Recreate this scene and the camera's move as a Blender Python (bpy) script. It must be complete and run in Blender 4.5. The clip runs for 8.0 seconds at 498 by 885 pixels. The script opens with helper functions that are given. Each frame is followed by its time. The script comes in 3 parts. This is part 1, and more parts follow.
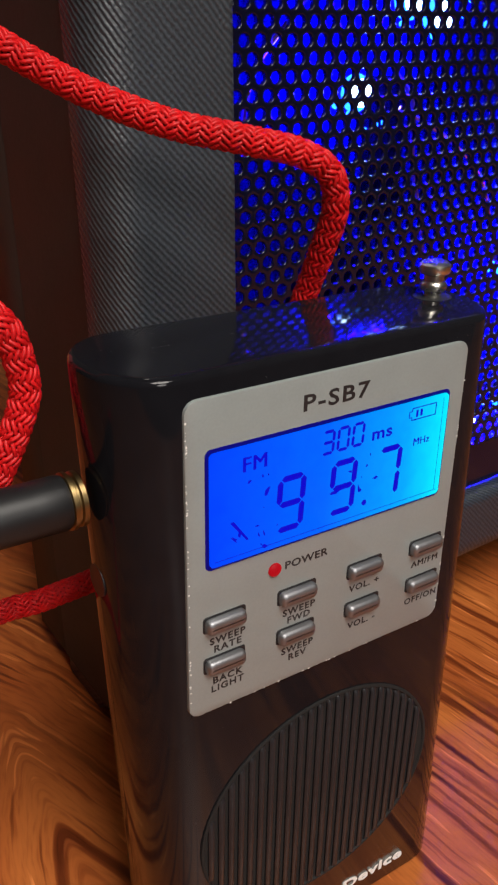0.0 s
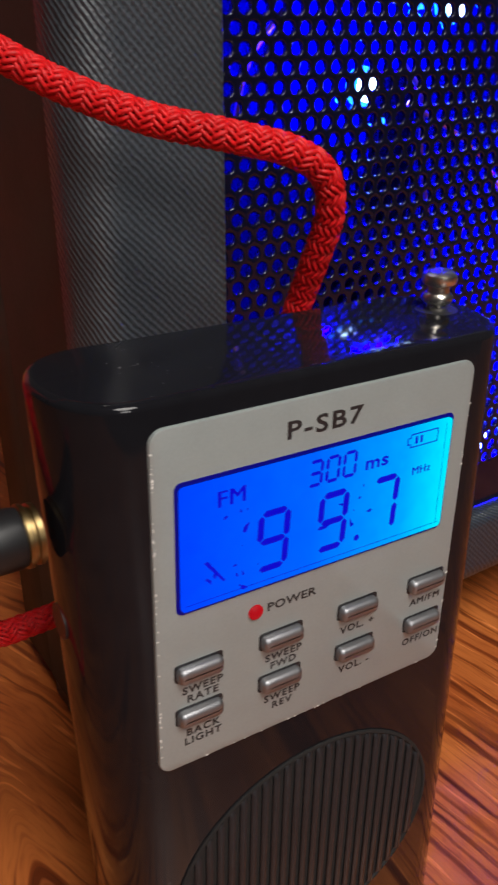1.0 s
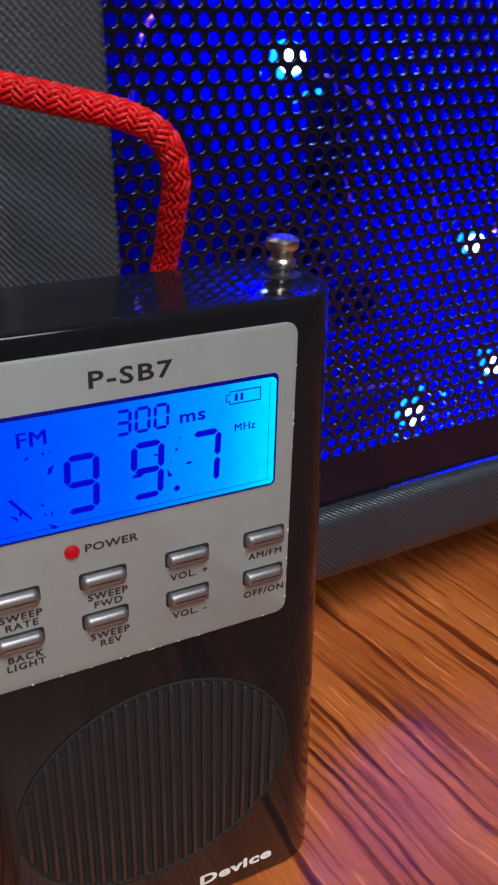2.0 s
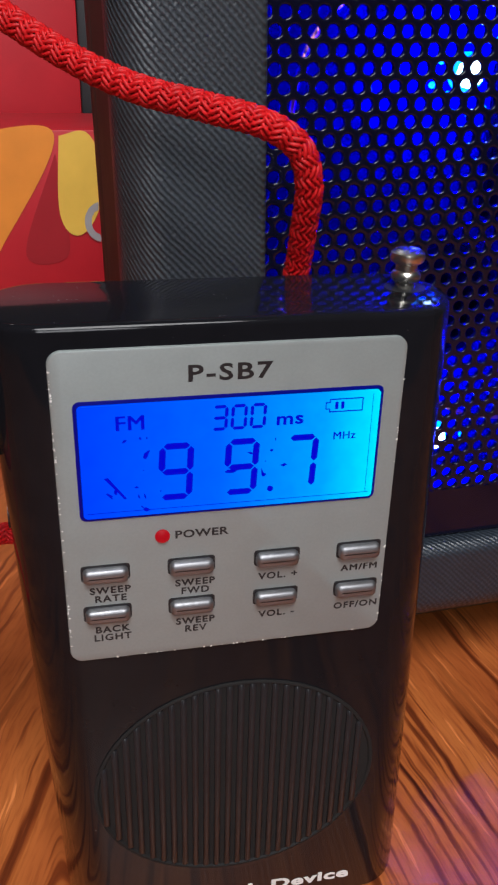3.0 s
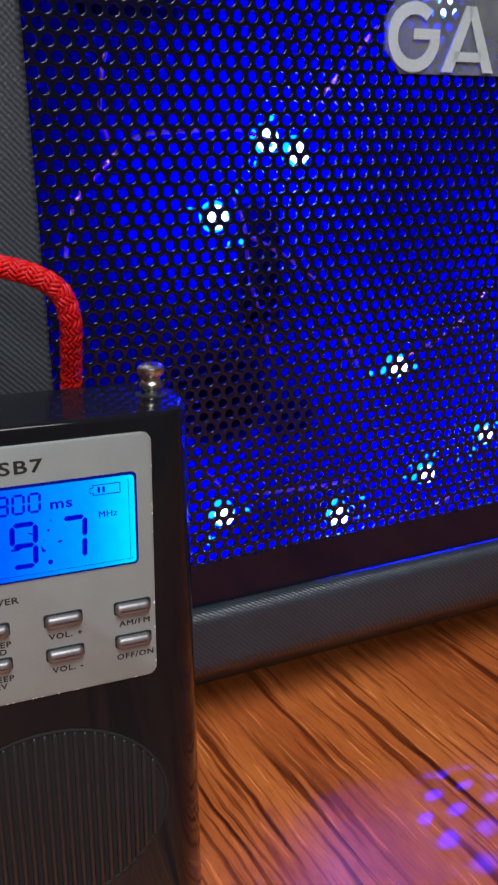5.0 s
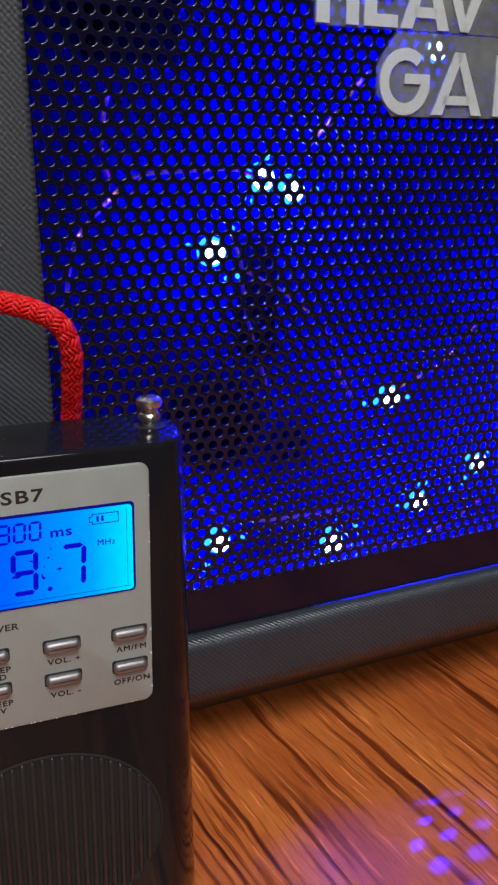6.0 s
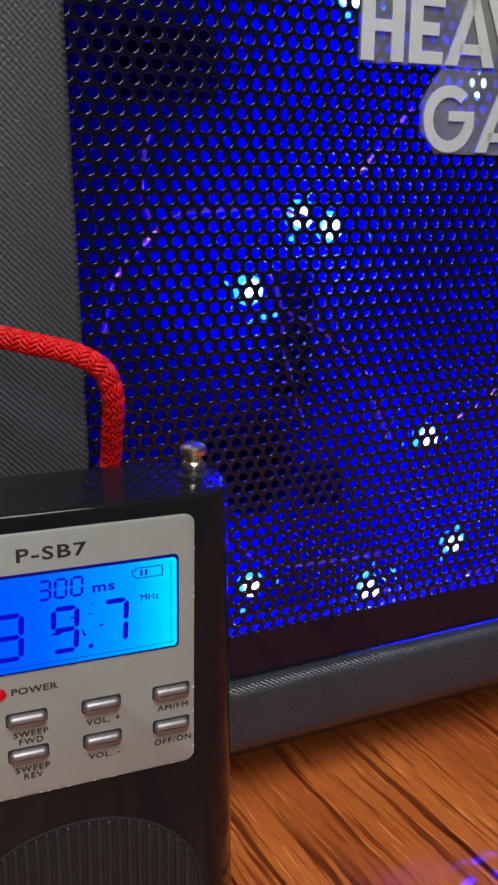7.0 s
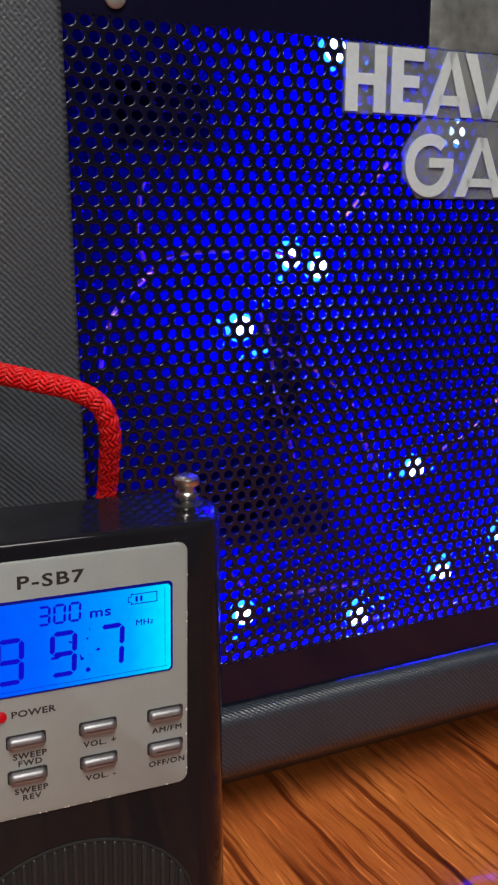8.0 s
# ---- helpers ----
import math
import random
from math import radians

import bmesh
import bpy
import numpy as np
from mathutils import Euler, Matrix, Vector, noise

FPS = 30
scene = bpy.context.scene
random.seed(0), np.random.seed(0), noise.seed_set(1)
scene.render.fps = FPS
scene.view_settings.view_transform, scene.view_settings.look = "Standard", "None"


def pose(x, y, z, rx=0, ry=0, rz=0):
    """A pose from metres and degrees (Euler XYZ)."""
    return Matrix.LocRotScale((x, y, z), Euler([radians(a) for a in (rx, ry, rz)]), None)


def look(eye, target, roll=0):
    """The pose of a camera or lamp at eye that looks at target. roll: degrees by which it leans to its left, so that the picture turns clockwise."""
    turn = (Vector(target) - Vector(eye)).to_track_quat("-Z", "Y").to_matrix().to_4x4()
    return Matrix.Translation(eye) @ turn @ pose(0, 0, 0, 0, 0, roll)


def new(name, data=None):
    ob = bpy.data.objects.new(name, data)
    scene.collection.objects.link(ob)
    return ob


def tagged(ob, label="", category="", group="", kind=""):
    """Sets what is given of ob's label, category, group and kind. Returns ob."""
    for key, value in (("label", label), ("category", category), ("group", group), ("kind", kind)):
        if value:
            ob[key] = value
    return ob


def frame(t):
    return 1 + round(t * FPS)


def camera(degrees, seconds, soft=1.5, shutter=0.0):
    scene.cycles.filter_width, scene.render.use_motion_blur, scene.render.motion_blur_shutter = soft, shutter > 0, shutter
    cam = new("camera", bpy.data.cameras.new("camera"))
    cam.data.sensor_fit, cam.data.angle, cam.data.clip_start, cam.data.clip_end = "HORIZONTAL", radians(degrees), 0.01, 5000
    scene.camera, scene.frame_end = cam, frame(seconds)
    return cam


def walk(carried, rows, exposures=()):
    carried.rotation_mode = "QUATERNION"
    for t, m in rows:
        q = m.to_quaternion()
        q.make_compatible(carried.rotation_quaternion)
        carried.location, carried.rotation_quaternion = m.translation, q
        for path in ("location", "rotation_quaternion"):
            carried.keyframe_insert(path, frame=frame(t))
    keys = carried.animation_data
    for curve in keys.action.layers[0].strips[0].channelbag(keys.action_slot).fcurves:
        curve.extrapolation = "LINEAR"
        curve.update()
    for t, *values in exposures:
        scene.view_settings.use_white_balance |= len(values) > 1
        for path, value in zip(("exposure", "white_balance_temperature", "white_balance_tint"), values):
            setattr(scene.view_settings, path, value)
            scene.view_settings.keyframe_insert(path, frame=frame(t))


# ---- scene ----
cam = camera(32.7, 8.0, soft=2.2, shutter=0.5)
PATH = [
    (0, (-0.06532, -0.07829, 0.14343), (0.02659, 0.06109, 0.06606), 0.90),
    (0.5, (-0.06284, -0.07535, 0.14324), (0.02788, 0.06504, 0.06633), 1.10),
    (1, (-0.05548, -0.07093, 0.14232), (0.03349, 0.07001, 0.06440), 1.10),
    (1.5, (-0.04315, -0.08160, 0.14168), (0.04324, 0.05916, 0.06063), 0.60),
    (1.7, (-0.03846, -0.08639, 0.14186), (0.04628, 0.05502, 0.06026), 0.70),
    (2.8, (-0.01978, -0.09761, 0.14177), (0.01858, 0.06348, 0.06155), 2.00),
    (3, (-0.01941, -0.09752, 0.14168), (0.01619, 0.06422, 0.06146), 1.50),
    (3.5, (-0.01122, -0.10276, 0.14269), (0.03616, 0.05640, 0.06348), 0.70),
    (4, (-0.00819, -0.11445, 0.14619), (0.05088, 0.04342, 0.07240), 0.70),
    (4.5, (-0.01012, -0.12273, 0.14941), (0.05391, 0.03625, 0.08243), 0.70),
    (4.7, (-0.01132, -0.12567, 0.15024), (0.05373, 0.03413, 0.08620), 0.80),
    (5.8, (-0.01444, -0.13230, 0.15355), (0.05308, 0.02953, 0.09789), 0.80),
    (6, (-0.01398, -0.13276, 0.15392), (0.05327, 0.02935, 0.09862), 1.10),
    (6.5, (-0.01684, -0.13082, 0.15520), (0.04968, 0.03238, 0.10249), 1.30),
    (7, (-0.01757, -0.12411, 0.15603), (0.04812, 0.04039, 0.10598), 1.20),
    (7.5, (-0.01950, -0.13000, 0.15806), (0.04720, 0.03505, 0.11160), 1.10),
    (8, (-0.01950, -0.13082, 0.15796), (0.04784, 0.03487, 0.11454), 1.10),
]
LIGHT = [(0, 0.1, 6500, 10), (1.0, 0.05, 6350, 10), (1.5, 0.0, 6050, 10), (3.0, 0.0, 5850, 10), (4.7, 0.0, 5850, 10), (6.0, 0.0, 6250, 10), (8.0, 0.0, 6400, 10)]
walk(cam, [(t, look(eye, target, roll)) for t, eye, target, roll in PATH], LIGHT)

# ---- world and lamps ----
world = bpy.data.worlds.new("room_air")
world.use_nodes = True
world.node_tree.nodes["Background"].inputs[0].default_value = (0.9, 0.75, 0.6, 1)
world.node_tree.nodes["Background"].inputs[1].default_value = 0.01
scene.world = world


def area_lamp(name, eye, target, size, watts, colour):
    data = bpy.data.lights.new(name, "AREA")
    data.shape, data.size, data.energy, data.color = "DISK", size, watts, colour
    ob = new(name, data)
    ob.matrix_world = look(eye, target)
    return ob


area_lamp("ceiling_lamp_light", (-0.05, -0.55, 0.95), (0, 0, 0), 0.50, 12.4, (1.0, 0.94, 0.86))
# added low fill from the front; no window stands there
area_lamp("front_fill_light", (-0.20, -1.50, 0.78), (0.05, 0.05, 0.05), 0.50, 7.4, (1.0, 0.95, 0.90))

# ---- materials ----


def material(name):
    m = bpy.data.materials.new(name)
    m.use_nodes = True
    nt = m.node_tree
    return m, nt, nt.nodes["Principled BSDF"]


def put(nt, kind, **values):
    n = nt.nodes.new(kind)
    for k, v in values.items():
        if k in n.inputs:
            n.inputs[k].default_value = v
    return n


def coords(nt, scale=(1, 1, 1), rot=(0, 0, 0)):
    tc = nt.nodes.new("ShaderNodeTexCoord")
    mp = nt.nodes.new("ShaderNodeMapping")
    mp.inputs["Scale"].default_value = scale
    mp.inputs["Rotation"].default_value = [radians(a) for a in rot]
    nt.links.new(tc.outputs["Object"], mp.inputs["Vector"])
    return mp.outputs["Vector"]


def ramp(nt, fac, stops):
    r = nt.nodes.new("ShaderNodeValToRGB")
    el = r.color_ramp.elements
    while len(el) < len(stops):
        el.new(0.5)
    for e, (p, c) in zip(el, stops):
        e.position, e.color = p, (*c, 1)
    nt.links.new(fac, r.inputs["Fac"])
    return r.outputs["Color"]


def noise_tex(nt, vec, scale, detail=4.0, rough=0.55):
    n = put(nt, "ShaderNodeTexNoise", Scale=scale, Detail=detail, Roughness=rough)
    nt.links.new(vec, n.inputs["Vector"])
    return n.outputs["Fac"]


def math_node(nt, op, a, b=None):
    n = nt.nodes.new("ShaderNodeMath")
    n.operation = op
    for i, v in enumerate((a, b)):
        if v is None:
            continue
        if isinstance(v, (int, float)):
            n.inputs[i].default_value = v
        else:
            nt.links.new(v, n.inputs[i])
    return n.outputs[0]


def bump(nt, bsdf, height, strength, distance):
    b = put(nt, "ShaderNodeBump", Strength=strength, Distance=distance)
    nt.links.new(height, b.inputs["Height"])
    nt.links.new(b.outputs["Normal"], bsdf.inputs["Normal"])


def mix(nt, fac, a, b, blend="MIX"):
    n = nt.nodes.new("ShaderNodeMix")
    n.data_type, n.blend_type = "RGBA", blend
    if isinstance(fac, (int, float)):
        n.inputs[0].default_value = fac
    else:
        nt.links.new(fac, n.inputs[0])
    for i, v in ((6, a), (7, b)):
        if isinstance(v, tuple):
            n.inputs[i].default_value = (*v, 1)
        else:
            nt.links.new(v, n.inputs[i])
    return n.outputs[2]


def plain(name, colour, rough=0.5, metal=0.0, spec=0.5, grain=0.12, scale=900.0, relief=0.0, coat=0.0):
    """A plain surface with slight mottling at two scales and worn gloss."""
    m, nt, b = material(name)
    v = coords(nt)
    f = noise_tex(nt, v, scale)
    g = noise_tex(nt, v, scale / 12)
    both = math_node(nt, "ADD", math_node(nt, "MULTIPLY", f, 0.5), math_node(nt, "MULTIPLY", g, 0.5))
    lo = tuple(c * (1 - grain) for c in colour)
    hi = tuple(min(1, c * (1 + grain)) for c in colour)
    nt.links.new(ramp(nt, both, [(0.3, lo), (0.7, hi)]), b.inputs["Base Color"])
    r = nt.nodes.new("ShaderNodeMapRange")
    r.inputs["To Min"].default_value, r.inputs["To Max"].default_value = rough * 0.8, rough * 1.2
    nt.links.new(g, r.inputs["Value"])
    nt.links.new(r.outputs[0], b.inputs["Roughness"])
    b.inputs["Metallic"].default_value = metal
    b.inputs["Specular IOR Level"].default_value = spec
    b.inputs["Coat Weight"].default_value = coat
    if relief:
        bump(nt, b, f, 0.5, relief)
    return m


def glow(name, colour, strength):
    m, nt, b = material(name)
    b.inputs["Base Color"].default_value = (*[c * 0.08 for c in colour], 1)
    b.inputs["Specular IOR Level"].default_value = 0.15
    b.inputs["Emission Color"].default_value = (*colour, 1)
    b.inputs["Emission Strength"].default_value = strength
    return m


def wood_material():
    """Varnished oak: long dark pores and streaks along y over orange-brown."""
    m, nt, b = material("varnished_oak")
    tc = nt.nodes.new("ShaderNodeTexCoord")
    sep = nt.nodes.new("ShaderNodeSeparateXYZ")
    nt.links.new(tc.outputs["Object"], sep.inputs[0])
    # the growth rings meet in a pointed arch along x = -28 mm
    dx = math_node(nt, "ADD", sep.outputs["X"], 0.0285)
    arch = math_node(nt, "SQRT", math_node(nt, "ADD", math_node(nt, "MULTIPLY", dx, dx), 0.0000015))
    near = math_node(nt, "MAXIMUM", math_node(nt, "SUBTRACT", 1.0, math_node(nt, "MULTIPLY", arch, 24.0)), 0.0)
    slope = math_node(nt, "ADD", math_node(nt, "MULTIPLY", near, 0.16), 0.14)
    along = math_node(nt, "ADD", math_node(nt, "ADD", arch, 0.0085), math_node(nt, "MULTIPLY", sep.outputs["Y"], slope))
    grain = nt.nodes.new("ShaderNodeCombineXYZ")
    nt.links.new(along, grain.inputs["X"])
    nt.links.new(sep.outputs["Y"], grain.inputs["Y"])
    nt.links.new(sep.outputs["Z"], grain.inputs["Z"])
    warp = put(nt, "ShaderNodeTexNoise", Scale=26.0, Detail=3.0)
    nt.links.new(tc.outputs["Object"], warp.inputs["Vector"])
    off = nt.nodes.new("ShaderNodeVectorMath")
    off.operation = "MULTIPLY_ADD"
    nt.links.new(warp.outputs["Color"], off.inputs[0])
    off.inputs[1].default_value = (0.005, 0.0, 0.0)
    nt.links.new(grain.outputs[0], off.inputs[2])

    def stretched(sx, sy):
        mp = nt.nodes.new("ShaderNodeMapping")
        mp.inputs["Scale"].default_value = (sx, sy, 1)
        nt.links.new(off.outputs[0], mp.inputs["Vector"])
        return mp.outputs["Vector"]

    broad = noise_tex(nt, stretched(55, 7.0), 1.0, 3.0)
    streak = noise_tex(nt, stretched(330, 11.0), 1.0, 2.0, 0.4)
    pore = noise_tex(nt, stretched(1500, 130), 1.0, 2.0)
    thin = noise_tex(nt, stretched(640, 22), 1.0, 2.0, 0.5)
    # short pale flecks: glints on the varnish, put into the colour
    fleck = noise_tex(nt, stretched(800, 48), 1.0, 1.0, 0.4)
    patch = noise_tex(nt, stretched(30, 10.0), 1.0, 1.0)
    base = ramp(nt, broad, [(0.30, (0.30, 0.069, 0.016)), (0.5, (0.41, 0.110, 0.025)), (0.70, (0.50, 0.154, 0.035))])
    lines = mix(nt, 1.0, ramp(nt, streak, [(0.535, (1, 1, 1)), (0.58, (0.58, 0.47, 0.45)), (0.65, (0.30, 0.22, 0.24))]),
                ramp(nt, thin, [(0.57, (1, 1, 1)), (0.63, (0.55, 0.45, 0.42)), (0.70, (0.30, 0.22, 0.22))]), "MULTIPLY")
    lines = mix(nt, ramp(nt, patch, [(0.50, (1, 1, 1)), (0.62, (0.30, 0.30, 0.30))]), (1, 1, 1), lines)
    fine = mix(nt, 1.0, ramp(nt, pore, [(0.36, (1.06, 1.06, 1.06)), (0.50, (1, 1, 1)), (0.70, (0.80, 0.74, 0.70))]),
               ramp(nt, fleck, [(0.635, (1, 1, 1)), (0.68, (1.5, 1.7, 2.0))]), "MULTIPLY")
    col = mix(nt, 1.0, mix(nt, 1.0, base, lines, "MULTIPLY"), fine, "MULTIPLY")
    nt.links.new(col, b.inputs["Base Color"])
    b.inputs["Roughness"].default_value = 0.34
    b.inputs["Specular IOR Level"].default_value = 0.45
    bump(nt, b, math_node(nt, "ADD", streak, pore), 0.25, 0.0003)
    return m


def tolex_material(name, colour, across, upward):
    """Ribbed vinyl covering: fine diagonal ridges crossed by weaker ones, wrapped round a post (across) or over a rail (upward)."""
    m, nt, b = material(name)
    tc = nt.nodes.new("ShaderNodeTexCoord")
    sep = nt.nodes.new("ShaderNodeSeparateXYZ")
    nt.links.new(tc.outputs["Object"], sep.inputs[0])
    v = math_node(nt, "ADD", sep.outputs["Z"], math_node(nt, "MULTIPLY", sep.outputs["Y"], upward))
    u = math_node(nt, "SUBTRACT", sep.outputs["X"], math_node(nt, "MULTIPLY", sep.outputs["Y"], across))
    wob = noise_tex(nt, tc.outputs["Object"], 260.0, 4.0, 0.65)
    rough = noise_tex(nt, tc.outputs["Object"], 1700.0, 2.0)
    wob = math_node(nt, "MULTIPLY", wob, 5.0)
    soft = noise_tex(nt, tc.outputs["Object"], 45.0, 3.0)

    def ridges(a, c, w):
        s = math_node(nt, "ADD", math_node(nt, "MULTIPLY", u, a), math_node(nt, "MULTIPLY", v, c))
        s = math_node(nt, "ADD", s, wob)
        return math_node(nt, "MULTIPLY", math_node(nt, "ADD", math_node(nt, "SINE", s), 1.0), w)

    main = ridges(4700.0, 4500.0, 0.5)
    cross = ridges(4700.0, -4500.0, 0.5)
    amount = math_node(nt, "MULTIPLY", cross, math_node(nt, "MULTIPLY", soft, 0.34))
    h = math_node(nt, "ADD", math_node(nt, "MULTIPLY", main, math_node(nt, "ADD", soft, 0.25)), amount)
    h = math_node(nt, "ADD", h, math_node(nt, "MULTIPLY", math_node(nt, "SUBTRACT", rough, 0.5), 0.9))
    lo = tuple(c * 0.55 for c in colour)
    hi = tuple(c * 1.3 for c in colour)
    nt.links.new(ramp(nt, h, [(0.2, lo), (0.85, hi)]), b.inputs["Base Color"])
    b.inputs["Roughness"].default_value = 0.40
    b.inputs["Specular IOR Level"].default_value = 0.6
    bump(nt, b, h, 0.5, 0.0003)
    return m


def lcd_material():
    """Backlit blue glass, lit from its right end, with faint stains."""
    m, nt, b = material("backlit_lcd")
    tc = nt.nodes.new("ShaderNodeTexCoord")
    sep = nt.nodes.new("ShaderNodeSeparateXYZ")
    nt.links.new(tc.outputs["Object"], sep.inputs[0])
    r = nt.nodes.new("ShaderNodeMapRange")
    r.inputs["From Min"].default_value, r.inputs["From Max"].default_value = -0.020, 0.020
    nt.links.new(sep.outputs["X"], r.inputs["Value"])
    col = ramp(nt, r.outputs[0], [(0.0, (0.0, 0.055, 1.0)), (0.45, (0.0, 0.13, 1.0)), (0.8, (0.0, 0.38, 1.0)), (1.0, (0.0, 0.90, 1.0))])
    st = noise_tex(nt, tc.outputs["Object"], 420.0, 4.0, 0.6)
    col = mix(nt, 1.0, col, ramp(nt, st, [(0.3, (0.90, 0.90, 0.95)), (0.62, (1, 1, 1))]), "MULTIPLY")
    b.inputs["Base Color"].default_value = (0.0, 0.0, 0.0, 1)
    b.inputs["Roughness"].default_value = 0.10
    b.inputs["Specular IOR Level"].default_value = 0.04
    nt.links.new(col, b.inputs["Emission Color"])
    b.inputs["Emission Strength"].default_value = 1.0
    return m


def badge_material():
    m, nt, b = material("clear_badge_film")
    b.inputs["Base Color"].default_value = (0.15, 0.165, 0.165, 1)
    b.inputs["Roughness"].default_value = 0.35
    v = coords(nt)
    f = noise_tex(nt, v, 60.0, 3.0)
    r = nt.nodes.new("ShaderNodeMapRange")
    r.inputs["From Min"].default_value, r.inputs["From Max"].default_value = 0.35, 0.65
    r.inputs["To Min"].default_value, r.inputs["To Max"].default_value = 0.30, 0.95
    nt.links.new(f, r.inputs["Value"])
    nt.links.new(r.outputs[0], b.inputs["Alpha"])
    return m


def cord_material():
    m, nt, b = material("red_braid")
    v = coords(nt)
    f = noise_tex(nt, v, 2500.0, 2.0)
    g = noise_tex(nt, v, 150.0, 2.0)
    c = ramp(nt, f, [(0.3, (0.42, 0.003, 0.005)), (0.7, (0.74, 0.009, 0.011))])
    nt.links.new(mix(nt, 1.0, c, ramp(nt, g, [(0.3, (0.8, 0.8, 0.8)), (0.7, (1, 1, 1))]), "MULTIPLY"), b.inputs["Base Color"])
    b.inputs["Roughness"].default_value = 0.5
    b.inputs["Specular IOR Level"].default_value = 0.3
    bump(nt, b, f, 0.5, 0.0001)
    return m


OAK = wood_material()
# one vinyl in two tones: the rails' shade is put into the darker colour
TOLEX_SHADED = tolex_material("ribbed_tolex_shaded", (0.025, 0.033, 0.046), 0.0, 0.8)
TOLEX_POST = tolex_material("ribbed_tolex_upright", (0.039, 0.047, 0.057), 0.9, 0.0)
SIDE = plain("brown_side_vinyl", (0.047, 0.043, 0.037), 0.6, spec=0.15, relief=0.0001)
SHEET = plain("black_painted_steel", (0.004, 0.004, 0.014), 0.13, 0.0, 0.45, 0.2, 500.0)
INNER = plain("dark_blue_lining", (0.0010, 0.0008, 0.0225), 0.9, 0.0, 0.0, 0.5, 70.0)
CONE = plain("black_paper_cone", (0.0006, 0.0005, 0.0018), 0.9, 0.0, 0.0)
GLOSS = plain("gloss_black_plastic", (0.008, 0.008, 0.010), 0.075, 0.0, 0.18, 0.2, 300.0)
RIB = plain("satin_black_plastic", (0.016, 0.016, 0.018), 0.30, 0.0, 0.32, 0.2)
DARK = plain("dark_gap", (0.004, 0.004, 0.004), 0.8)
SILVER = plain("silver_paint", (0.275, 0.305, 0.30), 0.42, 0.25, 0.5, 0.06, 2500.0)
BUTTON = plain("satin_chrome", (0.25, 0.25, 0.26), 0.46, 0.9, 0.5, 0.06)
CHROME = plain("nickel_plate", (0.78, 0.74, 0.66), 0.27, 1.0, 0.5, 0.08)
STEEL = plain("grey_screw_steel", (0.25, 0.25, 0.25), 0.4, 0.4)
GOLD = plain("brass_plate", (0.27, 0.19, 0.085), 0.34, 1.0, 0.5, 0.1)
RUBBER = plain("black_rubber", (0.009, 0.009, 0.010), 0.45, 0.0, 0.4, 0.2, 700.0, 0.00005)
INK = plain("black_ink", (0.012, 0.012, 0.014), 0.5)
WHITE_INK = plain("white_ink", (0.75, 0.75, 0.72), 0.5)
DUST = plain("grey_dust", (0.28, 0.27, 0.26), 0.8)
LCD = lcd_material()
LCD_RIM = glow("blue_black_rim", (0.0, 0.0, 1.0), 0.09)
SEGMENT = glow("lcd_segment", (0.0, 0.0, 1.0), 0.5)
RED_LENS = glow("red_indicator", (1.0, 0.006, 0.02), 0.32)
LED_GLOW = glow("blue_led", (0.55, 0.85, 1.0), 14.0)
LED_HALO = glow("blue_led_halo", (0.02, 0.24, 1.0), 3.4)
BADGE = badge_material()
TAPE = plain("crinkled_clear_tape", (0.22, 0.23, 0.225), 0.36, 0.6, 0.5, 0.5, 220.0, 0.0006)
BADGE_WHITE = plain("badge_white", (0.50, 0.56, 0.57), 0.42)
BADGE_WHITE.node_tree.nodes["Principled BSDF"].inputs["Alpha"].default_value = 0.74
COPPER = plain("copper_wire", (0.75, 0.32, 0.22), 0.28, 1.0)
BRAID = cord_material()
BRAID_CORE = plain("black_braid_core", (0.012, 0.001, 0.002), 0.9, 0.0, 0.05)
CARD_RED = plain("red_print", (0.50, 0.012, 0.022), 0.45, grain=0.1, scale=60.0)
CARD_ORANGE = plain("orange_print", (0.80, 0.27, 0.03), 0.45, scale=60.0)
CARD_YELLOW = plain("yellow_print", (0.80, 0.50, 0.07), 0.45, scale=60.0)
CARD_GREY = plain("grey_print", (0.35, 0.33, 0.34), 0.45, scale=60.0)
CARD_DEEP = plain("dark_red_print", (0.36, 0.010, 0.018), 0.45, scale=60.0)
PLASTER = plain("painted_plaster", (0.09, 0.07, 0.06), 0.8, scale=40.0)
CEILING = plain("ceiling_paint", (0.22, 0.20, 0.18), 0.8, scale=40.0)
CARPET = plain("brown_carpet", (0.10, 0.06, 0.04), 0.9, scale=200.0)

# ---- mesh helpers: all shapes are given in millimetres ----
MM = 0.001


def smooth_mesh(me, ang):
    for p in me.polygons:
        p.use_smooth = True
    me.set_sharp_from_angle(angle=radians(ang))


def part(name, bm, mat, parent, label="", smooth=True, ang=35):
    """Links a bmesh in millimetres, or a mesh in metres, as one object under its thing."""
    if isinstance(bm, bpy.types.Mesh):
        me = bm
    else:
        bmesh.ops.scale(bm, vec=(MM, MM, MM), verts=bm.verts)
        bmesh.ops.recalc_face_normals(bm, faces=bm.faces)
        me = bpy.data.meshes.new(name)
        bm.to_mesh(me)
        bm.free()
        if smooth:
            smooth_mesh(me, ang)
    if not me.materials:
        me.materials.append(mat)
    ob = new(name, me)
    ob.parent = parent
    if label:
        ob["label"] = label
    return ob


def thing(name, m, label, category, group="", kind=""):
    ob = new(name)
    ob.matrix_world = m
    return tagged(ob, label, category, group, kind)


